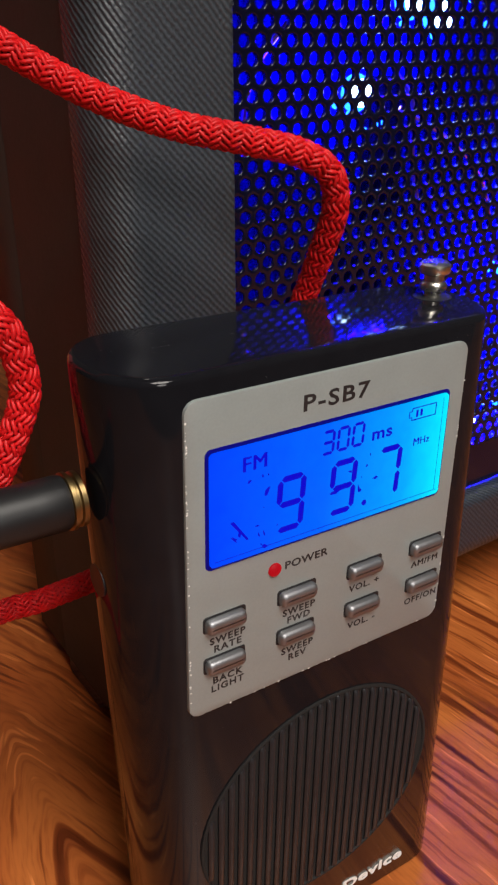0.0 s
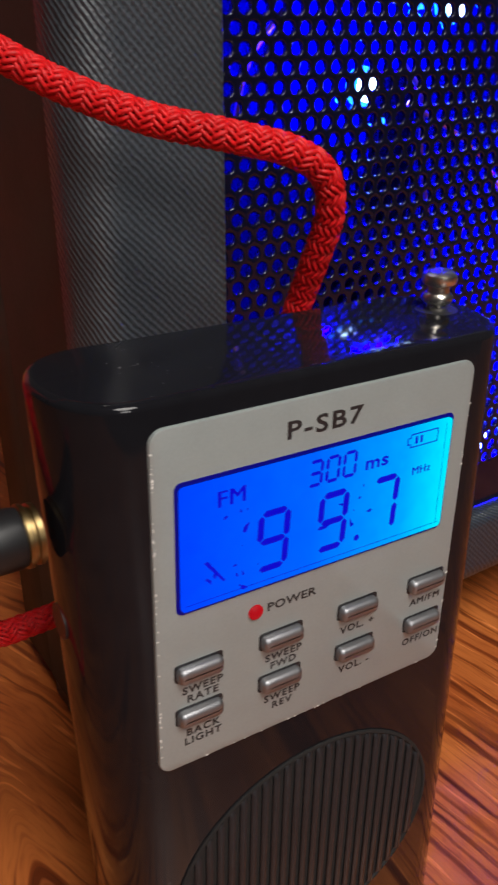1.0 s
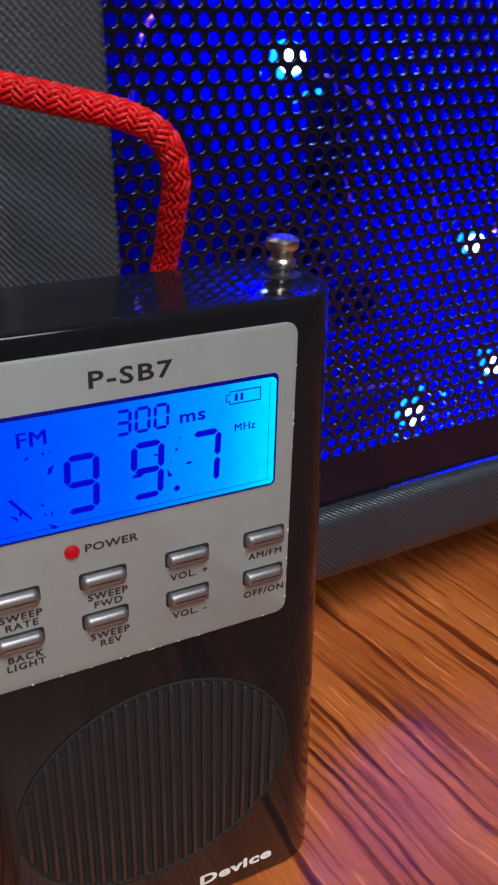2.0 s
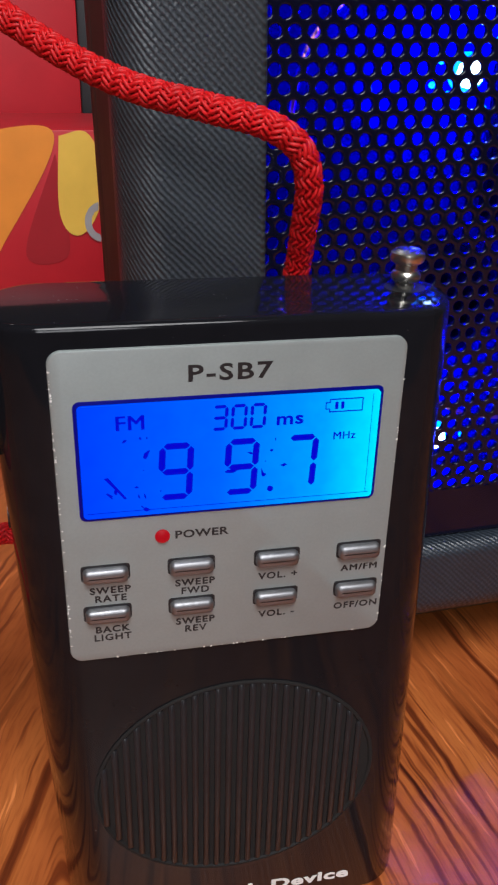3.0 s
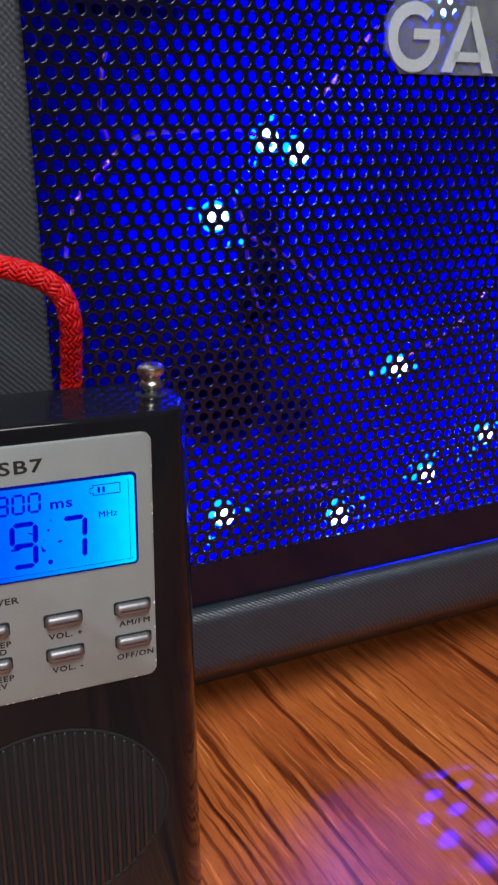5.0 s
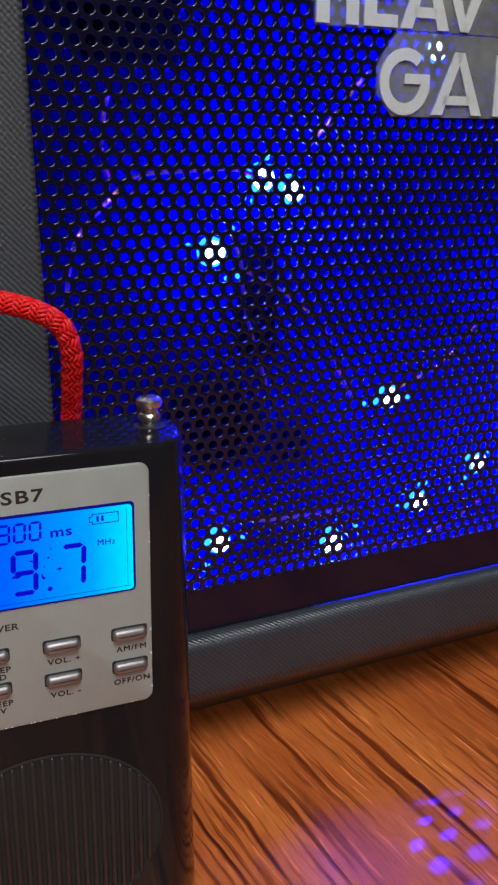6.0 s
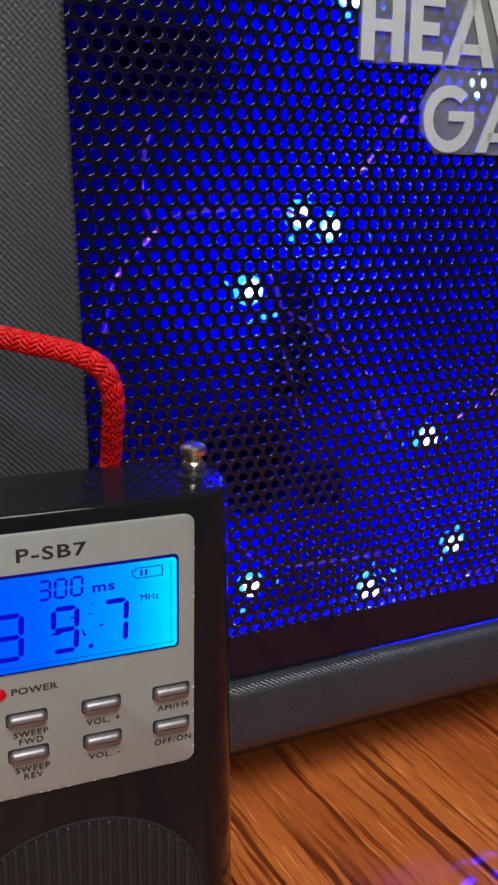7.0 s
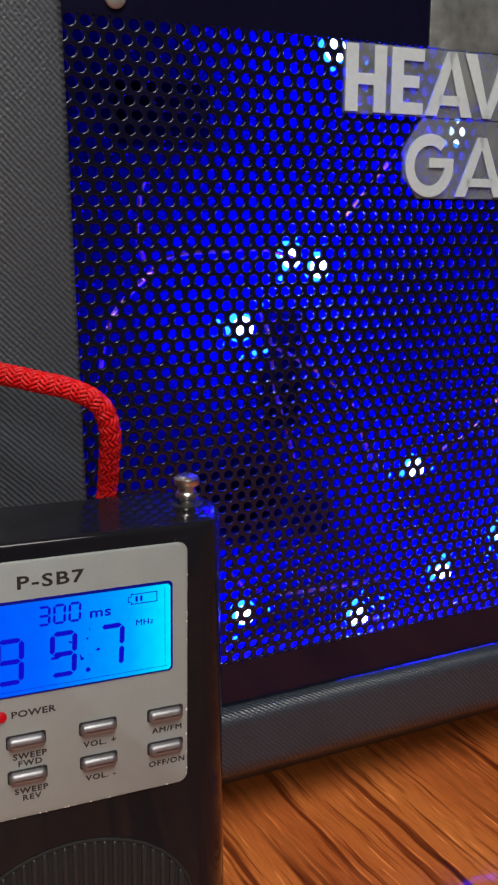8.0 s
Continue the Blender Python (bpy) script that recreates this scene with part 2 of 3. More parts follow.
def stack(loops):
    """A closed solid through loops of equal length, capped at both ends."""
    bm = bmesh.new()
    rings = [[bm.verts.new(p) for p in lp] for lp in loops]
    n = len(rings[0])
    for a, b in zip(rings, rings[1:]):
        for i in range(n):
            bm.faces.new((a[i], a[(i + 1) % n], b[(i + 1) % n], b[i]))
    bm.faces.new(rings[0][::-1])
    bm.faces.new(rings[-1])
    return bm


def box(x0, x1, y0, y1, z0, z1, bev=0.0, seg=2):
    bm = bmesh.new()
    bmesh.ops.create_cube(bm, size=1.0)
    bmesh.ops.scale(bm, vec=(x1 - x0, y1 - y0, z1 - z0), verts=bm.verts)
    bmesh.ops.translate(bm, vec=((x0 + x1) / 2, (y0 + y1) / 2, (z0 + z1) / 2), verts=bm.verts)
    if bev:
        bmesh.ops.bevel(bm, geom=bm.edges[:], offset=bev, segments=seg, affect="EDGES", profile=0.5)
    return bm


def round_rect(x0, x1, z0, z1, r, n=6):
    pts = []
    for cx, cz, a0 in ((x1 - r, z1 - r, 0), (x0 + r, z1 - r, 90), (x0 + r, z0 + r, 180), (x1 - r, z0 + r, 270)):
        for k in range(n + 1):
            a = radians(a0 + 90 * k / n)
            pts.append((cx + r * math.cos(a), cz + r * math.sin(a)))
    return pts


def plate(x0, x1, z0, z1, r, back, front, edge=0.15):
    """A rounded plate that faces -y, from y=back to y=front, with a softened front edge."""
    lv = [(back, 0), (front + edge, 0), (front + edge * 0.3, edge * 0.3), (front, edge)]
    return stack([[(x, y, z) for x, z in round_rect(x0 + i, x1 - i, z0 + i, z1 - i, max(r - i, 0.05))] for y, i in lv])


def lathe(profile, axis, centre, n=28):
    """A turned solid: (radius, height) pairs along an axis."""
    loops = []
    for r, h in profile:
        lp = []
        for k in range(n):
            a = 2 * math.pi * k / n
            c, s = r * math.cos(a), r * math.sin(a)
            v = {"z": (c, s, h), "x": (h, c, s), "y": (c, h, s)}[axis]
            lp.append(tuple(v[i] + centre[i] for i in range(3)))
        loops.append(lp)
    return stack(loops)


def writing(name, text, x, z, size, y, mat, parent, align="CENTER", width=1.0, bold=0.0, shear=0.0, space=1.08):
    """Raised print on a face that looks along -y; size is the height of a capital."""
    cu = bpy.data.curves.new(name, "FONT")
    cu.body, cu.align_x, cu.size = text, align, size / 0.70
    twice = 2.4 * bold if "M" in text else 0.0
    bold = 0.0 if "M" in text else bold
    cu.space_character = space
    cu.extrude, cu.offset, cu.shear, cu.resolution_u = 0.012, bold, shear, 3
    tmp = new(name, cu)
    dg = bpy.context.evaluated_depsgraph_get()
    me = bpy.data.meshes.new_from_object(tmp.evaluated_get(dg))
    bpy.data.objects.remove(tmp)
    if twice:
        bm = bmesh.new()
        bm.from_mesh(me)
        me.transform(Matrix.Translation((twice, 0, 0.003)))
        bm.from_mesh(me)
        bm.to_mesh(me)
        bm.free()
    me.transform(Matrix.Scale(MM, 4) @ Matrix.Translation((x, y, z - size / 2)) @ Matrix.Rotation(radians(90), 4, "X") @ Matrix.Diagonal((width, 1, 1, 1)))
    me.materials.clear()
    return part(name, me, mat, parent)


def spline(points, step):
    """Evenly spaced points along a smooth curve through the given ones."""
    p = [Vector(q) for q in points]
    p = [p[0] * 2 - p[1]] + p + [p[-1] * 2 - p[-2]]
    dense = []
    for i in range(1, len(p) - 2):
        for k in range(40):
            t = k / 40
            a, b, c, d = p[i - 1], p[i], p[i + 1], p[i + 2]
            dense.append(0.5 * (2 * b + (c - a) * t + (2 * a - 5 * b + 4 * c - d) * t * t + (3 * b - a - 3 * c + d) * t ** 3))
    dense.append(p[-2])
    out, rest = [dense[0]], step
    for a, b in zip(dense, dense[1:]):
        d = (b - a).length
        while d > 1e-9 and rest <= d:
            out.append(a.lerp(b, rest / d))
            rest += step
        rest -= d
    return out


def frames_along(pts):
    tang = [(pts[min(i + 1, len(pts) - 1)] - pts[max(i - 1, 0)]).normalized() for i in range(len(pts))]
    u = tang[0].orthogonal().normalized()
    res = []
    for t in tang:
        u = (u - t * u.dot(t)).normalized()
        res.append((u, t.cross(u)))
    return res


def tube(points, radius, step=2.0, n=8):
    pts = spline(points, step)
    loops = [[tuple(c + radius * (math.cos(2 * math.pi * k / n) * u + math.sin(2 * math.pi * k / n) * w)) for k in range(n)]
             for c, (u, w) in zip(pts, frames_along(pts))]
    return stack(loops)


def braid(points, radius, strands=12, pitch=17.0, step=0.36):
    """Two sets of flat strands that wind both ways, each over two and under two of the other set."""
    pts = spline(points, step)
    fr = frames_along(pts)
    verts, faces = [], []
    half = 0.41 * 2 * math.pi / strands
    section = ((-1, -0.30), (-0.74, 0.02), (0, 0.10), (0.74, 0.02), (1, -0.30))
    for way in (1, -1):
        for s in range(strands):
            start = len(verts)
            for i, (c, (u, w)) in enumerate(zip(pts, fr)):
                turn = i * step / pitch
                a = 2 * math.pi * (way * turn + s / strands)
                over = way * math.cos(math.pi * strands * turn - math.pi / 4)
                r = radius + 0.16 * max(-1.0, min(1.0, 1.5 * over))
                for da, dr in section:
                    q = c + (r + dr) * (math.cos(a + da * half) * u + math.sin(a + da * half) * w)
                    verts.append(tuple(q))
                if i:
                    b0, b1 = start + (i - 1) * 5, start + i * 5
                    for k in range(4):
                        faces.append((b0 + k, b0 + k + 1, b1 + k + 1, b1 + k) if way > 0 else (b0 + k, b1 + k, b1 + k + 1, b0 + k + 1))
    me = bpy.data.meshes.new("braid")
    me.from_pydata([tuple(c * MM for c in v) for v in verts], [], faces)
    for p in me.polygons:
        p.use_smooth = True
    return me


# ---- the room ----


def room():
    def slab(name, b, mat, label):
        ob = part(name, box(*b), mat, None, smooth=False)
        tagged(ob, label, "wall" if "wall" in name else name, kind="structure")

    slab("floor", (-1700, 1900, -1900, 1300, -790, -750), CARPET, "dark brown carpeted floor of the room")
    slab("ceiling", (-1700, 1900, -1900, 1300, 1650, 1700), CEILING, "off-white painted ceiling over the room")
    slab("wall_north", (-1700, 1900, 1300, 1380, -750, 1650), PLASTER, "tan painted plaster wall behind the table")
    slab("wall_south", (-1700, 1900, -1980, -1900, -750, 1650), PLASTER, "tan painted plaster wall facing the table")
    slab("wall_west", (-1780, -1700, -1900, 1300, -750, 1650), PLASTER, "tan painted plaster side wall of the room")
    slab("wall_east", (1900, 1980, -1900, 1300, -750, 1650), PLASTER, "tan painted plaster side wall with no opening")


room()


def table():
    t = thing("table", pose(0, 0, 0), "orange-brown varnished oak table with dark grain", "table")
    part("tabletop", box(-600, 800, -420, 620, -28, 0, 4, 3), OAK, t)
    for x in (-540, 740):
        for y in (-360, 560):
            part("leg", box(x - 30, x + 30, y - 30, y + 30, -750, -28.2, 4), OAK, t)


table()

# ---- loudspeaker cabinet with a lit grille ----
AMP = pose(0.0173, 0.0475, 0.0, 0, -1.3, 1.6)
W, H, DEEP = 210.0, 242.0, 58.0
EDGE = 25.2
RAIL = 40.2
PITCH, HOLE = 3.28, 1.08
ROW = PITCH * math.sqrt(3) / 2
Z_TOP, Z_LOW = 198.6, 53.0
SHEET_Y = 2.6


def perforated_sheet(parent):
    """Steel sheet with staggered round holes that go through it."""
    rows = int((Z_TOP - Z_LOW) / ROW) + 1
    cols = int((W + 4) / PITCH) + 1
    n, thick = 18, 0.9
    verts, faces = [], []
    for j in range(rows):
        z = Z_TOP - j * ROW
        for i in range(cols):
            x = -1.6 + i * PITCH + (PITCH / 2 if j % 2 else 0)
            s = len(verts)
            for k in range(n):
                a = 2 * math.pi * k / n + math.pi / 6
                c, si = math.cos(a), math.sin(a)
                sector = (a - math.pi / 6) % (math.pi / 3) - math.pi / 6
                edge = (PITCH / 2) / math.cos(sector)
                verts.append((x + edge * c, SHEET_Y, z + edge * si))
                for wide, deep in ((0.24, 0.0), (0.12, 0.03), (0.03, 0.10), (0.0, 0.20), (0.0, thick)):
                    verts.append((x + (HOLE + wide) * c, SHEET_Y + deep, z + (HOLE + wide) * si))
            for k in range(n):
                p, q = s + 6 * k, s + 6 * ((k + 1) % n)
                for d in range(5):
                    faces.append((p + d, q + d, q + d + 1, p + d + 1))
    me = bpy.data.meshes.new("perforated_sheet")
    me.from_pydata([tuple(c * MM for c in v) for v in verts], [], faces)
    bm = bmesh.new()
    bm.from_mesh(me)
    bmesh.ops.remove_doubles(bm, verts=bm.verts, dist=0.00002)
    bm.to_mesh(me)
    bm.free()
    smooth_mesh(me, 36)
    sheet = part("perforated_sheet", me, SHEET, parent, "black painted steel sheet with round holes")
    # unseen strip added to keep diode light off the rail's left part
    part("light_stop", box(-6, 66, SHEET_Y + 1.0, SHEET_Y + 3.0, RAIL, RAIL + 2.1), RUBBER, sheet, smooth=False)
    top, low = Z_TOP + 1.25, Z_TOP - (rows - 1) * ROW - 1.25
    part("top_band", box(-6, W + 6, SHEET_Y + 0.04, SHEET_Y + thick, top, 217.5), SHEET, sheet, smooth=False)
    part("bottom_band", box(-6, W + 6, SHEET_Y + 0.04, SHEET_Y + thick, RAIL + 0.35, low, 0.3), SHEET, sheet, smooth=False)


def bar_profile(pts, along, a0, a1):
    """A bar with a given profile, extruded along x or z."""
    if along == "x":
        return stack([[(a, p, q) for p, q in pts] for a in (a0, a1)])
    return stack([[(p, q, a) for p, q in pts] for a in (a0, a1)])


def arc(cx, cy, r, a0, a1, n=8):
    return [(cx + r * math.cos(radians(a0 + (a1 - a0) * k / n)), cy + r * math.sin(radians(a0 + (a1 - a0) * k / n))) for k in range(n + 1)]


def loudspeaker():
    amp = thing("loudspeaker", AMP, "black tolex loudspeaker cabinet with blue lights behind its grille", "loudspeaker")
    frame_ = part("front_frame", bar_profile([(28, -1.5), (26.5, -0.6)] + arc(6.5, 27.0, 8, 250, 180, 8) + arc(1.5, RAIL - 3.0, 3.0, 180, 90, 10) + [(42, RAIL), (42, -1.5)], "x", 0.9 - EDGE, W + EDGE - 0.9),
                  TOLEX_SHADED, amp, "bottom rail in ribbed black tolex, rounded along its edges")
    part("left_post", bar_profile(arc(8 - EDGE, 8, 8, 180, 270, 10) + arc(-1.5, 1.5, 1.5, 270, 360, 5) + [(0, 26), (-20, 26), (-20, 10), (-EDGE, 10)], "z", RAIL + 0.02, 217.5), TOLEX_POST, frame_)
    part("right_post", bar_profile([(W + 20, 10), (W + 20, 26), (W, 26)] + arc(W + 1.5, 1.5, 1.5, 180, 270, 5) + arc(W + EDGE - 8, 8, 8, 270, 360, 10) + [(W + EDGE, 10)], "z", RAIL + 0.02, 217.5), TOLEX_POST, frame_)
    part("top_rail", bar_profile([(26, H)] + arc(8, H - 8, 8, 90, 180, 10) + arc(1.5, 219, 1.5, 180, 270, 5) + [(26, 217.52)], "x", -EDGE, W + EDGE), TOLEX_SHADED, frame_)
    perforated_sheet(amp)
    cab = part("cabinet_body", box(0.2 - EDGE, W + EDGE - 0.2, 42.05, DEEP, 6, H, 0.6, 2), SIDE, amp, "plain brown vinyl cabinet sides")
    for x in (0.2 - EDGE, W + 20.1):
        part("side_panel", box(x, x + EDGE - 20.3, 10.03, 42.0, 6.0, H - 0.1), SIDE, cab, smooth=False)
    part("lining", box(-4, W + 4, 34.0, 42.0, RAIL + 0.1, 217), INNER, cab, smooth=False)
    for x in (-6, W + 4):
        part("lining", box(x, x + 2, 26.02, 42.0, RAIL + 0.1, 217), INNER, cab, smooth=False)
    part("lining", box(-6, W + 6, 26.02, 42.0, 217, 219), INNER, cab, smooth=False)
    for x in (2, W - 2):
        for y in (34, DEEP - 10):
            part("rubber_foot", lathe([(8, 0), (9, 1), (8.5, 6.5)], "z", (x, y, 0), 20), RUBBER, amp)
    # driver behind the grille
    part("speaker_cone", lathe([(14, 34), (13, 29.5), (11.5, 29), (8, 31), (4, 31.5), (0.5, 31)], "y", (50, 0, 86), 36), CONE, amp)
    # black blocks added in place of areas the diodes leave unlit
    part("dark_block", box(18, 42, 30, 34, 178, 194, 1.8), CONE, amp)
    part("dark_block", box(57, 68, 30, 34, 104, 137, 1.8), CONE, amp)
    part("dark_block", box(66, 78, 29, 34, 72, 83, 1.8), CONE, amp)
    return amp


amp = loudspeaker()
LEDS = [(46.4, 23.3, 134.3), (59.7, 22.9, 151.9), (68.1, 22.7, 149.1), (99.6, 21.8, 91.4), (111.2, 21.4, 57.2),
        (46.8, 23.2, 55.1), (75.0, 9.5, 55.4), (132.7, 20.8, 66.8), (108.4, 21.6, 183.4), (71.2, 22.6, 201.3), (150, 22, 120), (165, 22, 66)]


def led_string():
    s = thing("led_string", AMP, "blue fairy light string on thin copper wire behind the grille", "fairy lights")
    rnd = random.Random(11)
    for x, y, z in LEDS:
        # wide glowing disc imitates the cyan halo round the diode
        led = part("led", lathe([(3.9, 1.0), (3.8, 0.0), (3.2, -1.2), (2.5, -1.4)], "y", (x, y, z), 14), LED_HALO, s, "bright blue diode with a glowing halo disc")
        part("lit_core", lathe([(2.9, -1.25), (2.6, -2.2), (1.5, -2.9), (0.2, -3.0)], "y", (x, y, z), 12), LED_GLOW, led)
        # small glowing beads added for the glints about it
        for k in range(rnd.randint(4, 8)):
            a, d, deep = rnd.uniform(0, 6.28), rnd.uniform(5.5, 9.5), rnd.uniform(-7, -1)
            px, pz = x + d * math.cos(a), z + 0.9 * d * math.sin(a)
            part("glint_bead", lathe([(0.1, 0.6), (0.65, 0.3), (0.7, -0.2), (0.1, -0.6)], "y", (px, y + deep, max(pz, 47)), 8), LED_HALO, led)
        data = bpy.data.lights.new("led_light", "POINT")
        data.energy, data.color, data.shadow_soft_size = 1.6 if y > 12 else 0.15, (0.002, 0.0, 1.0), 0.004 if y > 12 else 0.0015
        lamp = new("led_light", data)
        lamp.parent = s
        lamp.location = (x * MM, (y + (2.4 if y > 12 else -4.2)) * MM, z * MM)
    # extra spot lamp added behind one diode, for spots of light on the table
    beam = bpy.data.lights.new("added_beam_light", "SPOT")
    beam.energy, beam.color, beam.shadow_soft_size, beam.spot_size, beam.spot_blend = 8.0, (0.002, 0.0, 1.0), 0.0005, radians(15), 0.5
    lamp = new("added_beam_light", beam)
    lamp.matrix_world = look((0.117, 0.0765, 0.0914), (0.102, 0.003, 0.0))
    wires = [
        [(17.5, 8, 169), (16.4, 8, 165.4), (15.5, 8, 157), (17.3, 8, 151)],
        [(5.6, 8, 125), (7.3, 8, 135), (10, 8, 141.3), (16.8, 8, 148), (22.8, 8, 152.7), (36, 8, 153.8), (46, 8, 154), (56, 13, 152)],
        [(47, 13, 139), (47.6, 8, 133), (48.7, 8, 122), (52, 8, 110.5), (56, 9, 98)],
        [(48, 12, 132), (58, 8, 126), (64.6, 7, 121), (70.3, 7, 115), (74.8, 7, 104), (80, 9, 96)],
        [(65, 7, 159.5), (71, 7, 166), (78.5, 7, 174), (84.6, 7, 179.2), (90, 8, 184)],
        [(36.2, 8, 75), (41.5, 7, 70), (50, 7, 67), (60.8, 7, 66), (78, 7, 65.6), (95, 9, 63)],
        [(78, 10, 53), (92, 6, 52.5), (106, 6, 54), (125, 8, 60)],
        [(96, 11, 97), (108, 8, 104), (125, 8, 118), (148, 10, 120)],
    ]
    for w in wires:
        part("wire", tube(w, 0.48, 1.5, 6), COPPER, s, "thin copper wire")


led_string()


def badge():
    b = thing("badge", AMP, "grey translucent badge with pale raised lettering stuck on the grille", "badge")
    y0 = SHEET_Y - 0.05
    part("backing", plate(62.9, 152, 184.2, 199.2, 0.4, y0, y0 - 0.7), BADGE, b, "translucent grey plastic film")
    part("backing", stack([[(x, y, z) for x, z in ((79.4, 170.6), (83.6, 165.8), (128, 165.8), (128, 184.0), (84.4, 184.0), (79.4, 177.0))] for y in (y0, y0 - 0.7)]), BADGE, b, "translucent grey plastic film")
    yf = y0 - 0.72
    part("tape_strip", plate(85.5, 152, 199.4, 212.2, 0.3, y0, y0 - 0.3), TAPE, b, "crinkled shiny tape strip")

    def poly(name, pts):
        part(name, stack([[(x, y, z) for x, z in pts] for y in (yf, yf - 0.5)]), BADGE_WHITE, b, smooth=False)

    lo, hi = 184.6, 198.8

    def bar(x0, x1, z0, z1):
        poly("pale_bar", [(x0, z0), (x1, z0), (x1, z1), (x0, z1)])

    for x in (64.6, 72.0, 76.6):
        bar(x - 1.6, x + 1.6, lo, hi)
    bar(66.2, 70.4, 190.4, 192.8)
    for z in (185.9, 191.7, 197.5):
        bar(78.2, 83.8 if z != 191.7 else 82.6, z - 1.3, z + 1.3)
    bar(88.3, 94.2, 187.0, 189.2)
    poly("pale_wedge", [(84.6, lo), (87.8, lo), (92.6, hi), (90.2, hi)])
    poly("pale_wedge", [(98.0, lo), (94.8, lo), (90.4, hi), (92.8, hi)])
    poly("pale_wedge", [(101.2, lo), (103.4, lo), (98.6, hi), (95.2, hi)])
    poly("pale_wedge", [(103.6, lo), (101.4, lo), (106.4, hi), (109.8, hi)])
    for x in (115, 124, 133, 142, 149):
        poly("pale_bar", [(x - 1.5, lo), (x + 1.5, lo), (x + 1.5, hi), (x - 1.5, hi)])
    # open ring with a crossbar, then a wedge pair on the lower line
    ring = bmesh.new()
    n = 30
    vs = []
    for k in range(n + 1):
        a = radians(48 + 310 * k / n)
        vs.append([ring.verts.new((86.6 + r * math.cos(a), y, 173.3 + r * 1.05 * math.sin(a))) for r, y in ((6.9, yf), (6.9, yf - 0.5), (4.4, yf - 0.5), (4.4, yf))])
    for p, q in zip(vs, vs[1:]):
        for d in range(4):
            ring.faces.new((p[d], q[d], q[(d + 1) % 4], p[(d + 1) % 4]))
    ring.faces.new(vs[0])
    ring.faces.new(vs[-1][::-1])
    bar(86.4, 93.4, 172.9, 175.1)
    bar(97.6, 105.2, 168.6, 170.6)
    part("pale_ring", ring, BADGE_WHITE, b)
    poly("pale_wedge", [(94.4, 166.3), (97.4, 166.3), (102.8, 180.2), (100.4, 180.2)])
    poly("pale_wedge", [(109, 166.3), (106, 166.3), (100.6, 180.2), (103.0, 180.2)])
    for x in (114, 121):
        poly("pale_bar", [(x - 1.5, 166.3), (x + 1.5, 166.3), (x + 1.5, 180.2), (x - 1.5, 180.2)])


badge()


def grille_screw():
    s = thing("screw", AMP, "small grey steel screw in the grille's top band", "screw")
    part("head", lathe([(2.2, 2.64), (2.2, 2.0), (1.6, 1.5), (0.3, 1.35)], "y", (10.9, 0, 203.3), 20), STEEL, s)
    part("slot", box(9.5, 12.3, 1.2, 1.36, 203.0, 203.6), DARK, s, smooth=False)


grille_screw()

# ---- hand-held radio ----
HW, D0, D1, SEAM, TALL = 31.3, 0.0, 20.0, 10.6, 110.2


def half_plan(i, front):
    """Half of the radio's outline seen from above, drawn in by i."""
    rx, ry = 8.0 - i * 0.6, (10.0 if front else 9.2) - i
    hw = HW - i
    pts = []
    if front:
        y0 = D0 + i
        pts += [(-hw + rx - rx * math.cos(radians(a)), y0 + ry - ry * math.sin(radians(a))) for a in range(0, 91, 9)]
        pts += [(hw - rx + rx * math.sin(radians(a)), y0 + ry - ry * math.cos(radians(a))) for a in range(0, 91, 9)]
        pts += [(hw, SEAM), (-hw, SEAM)]
    else:
        y1 = D1 - i
        pts += [(hw - rx + rx * math.cos(radians(a)), y1 - ry + ry * math.sin(radians(a))) for a in range(0, 91, 9)]
        pts += [(-hw + rx - rx * math.sin(radians(a)), y1 - ry + ry * math.cos(radians(a))) for a in range(0, 91, 9)]
        pts += [(-hw, SEAM + 0.06), (hw, SEAM + 0.06)]
    return pts


def shell(front):
    lv = [(0.0, 1.6), (0.5, 0.6), (1.6, 0.0), (TALL - 1.0, 0.0), (TALL - 0.6, 0.1), (TALL - 0.25, 0.36), (TALL - 0.06, 0.75), (TALL, 1.15)]
    # the sides lean a little and draw in towards the base
    lean = lambda x, z: x + (TALL - z) * (0.042 if x < 0 else 0.022)
    return stack([[(lean(x, z), y, z) for x, y in half_plan(i, front)] for z, i in lv])


SEG = {"a": (0, 1, 1, 1), "b": (1, 1, 1, 0.5), "c": (1, 0.5, 1, 0), "d": (0, 0, 1, 0), "e": (0, 0.5, 0, 0), "f": (0, 1, 0, 0.5), "g": (0, 0.5, 1, 0.5)}
LIT = {"0": "abcdef", "3": "abcdg", "5": "acdfg", "7": "abc", "9": "abcdfg", "8": "abcdefg"}


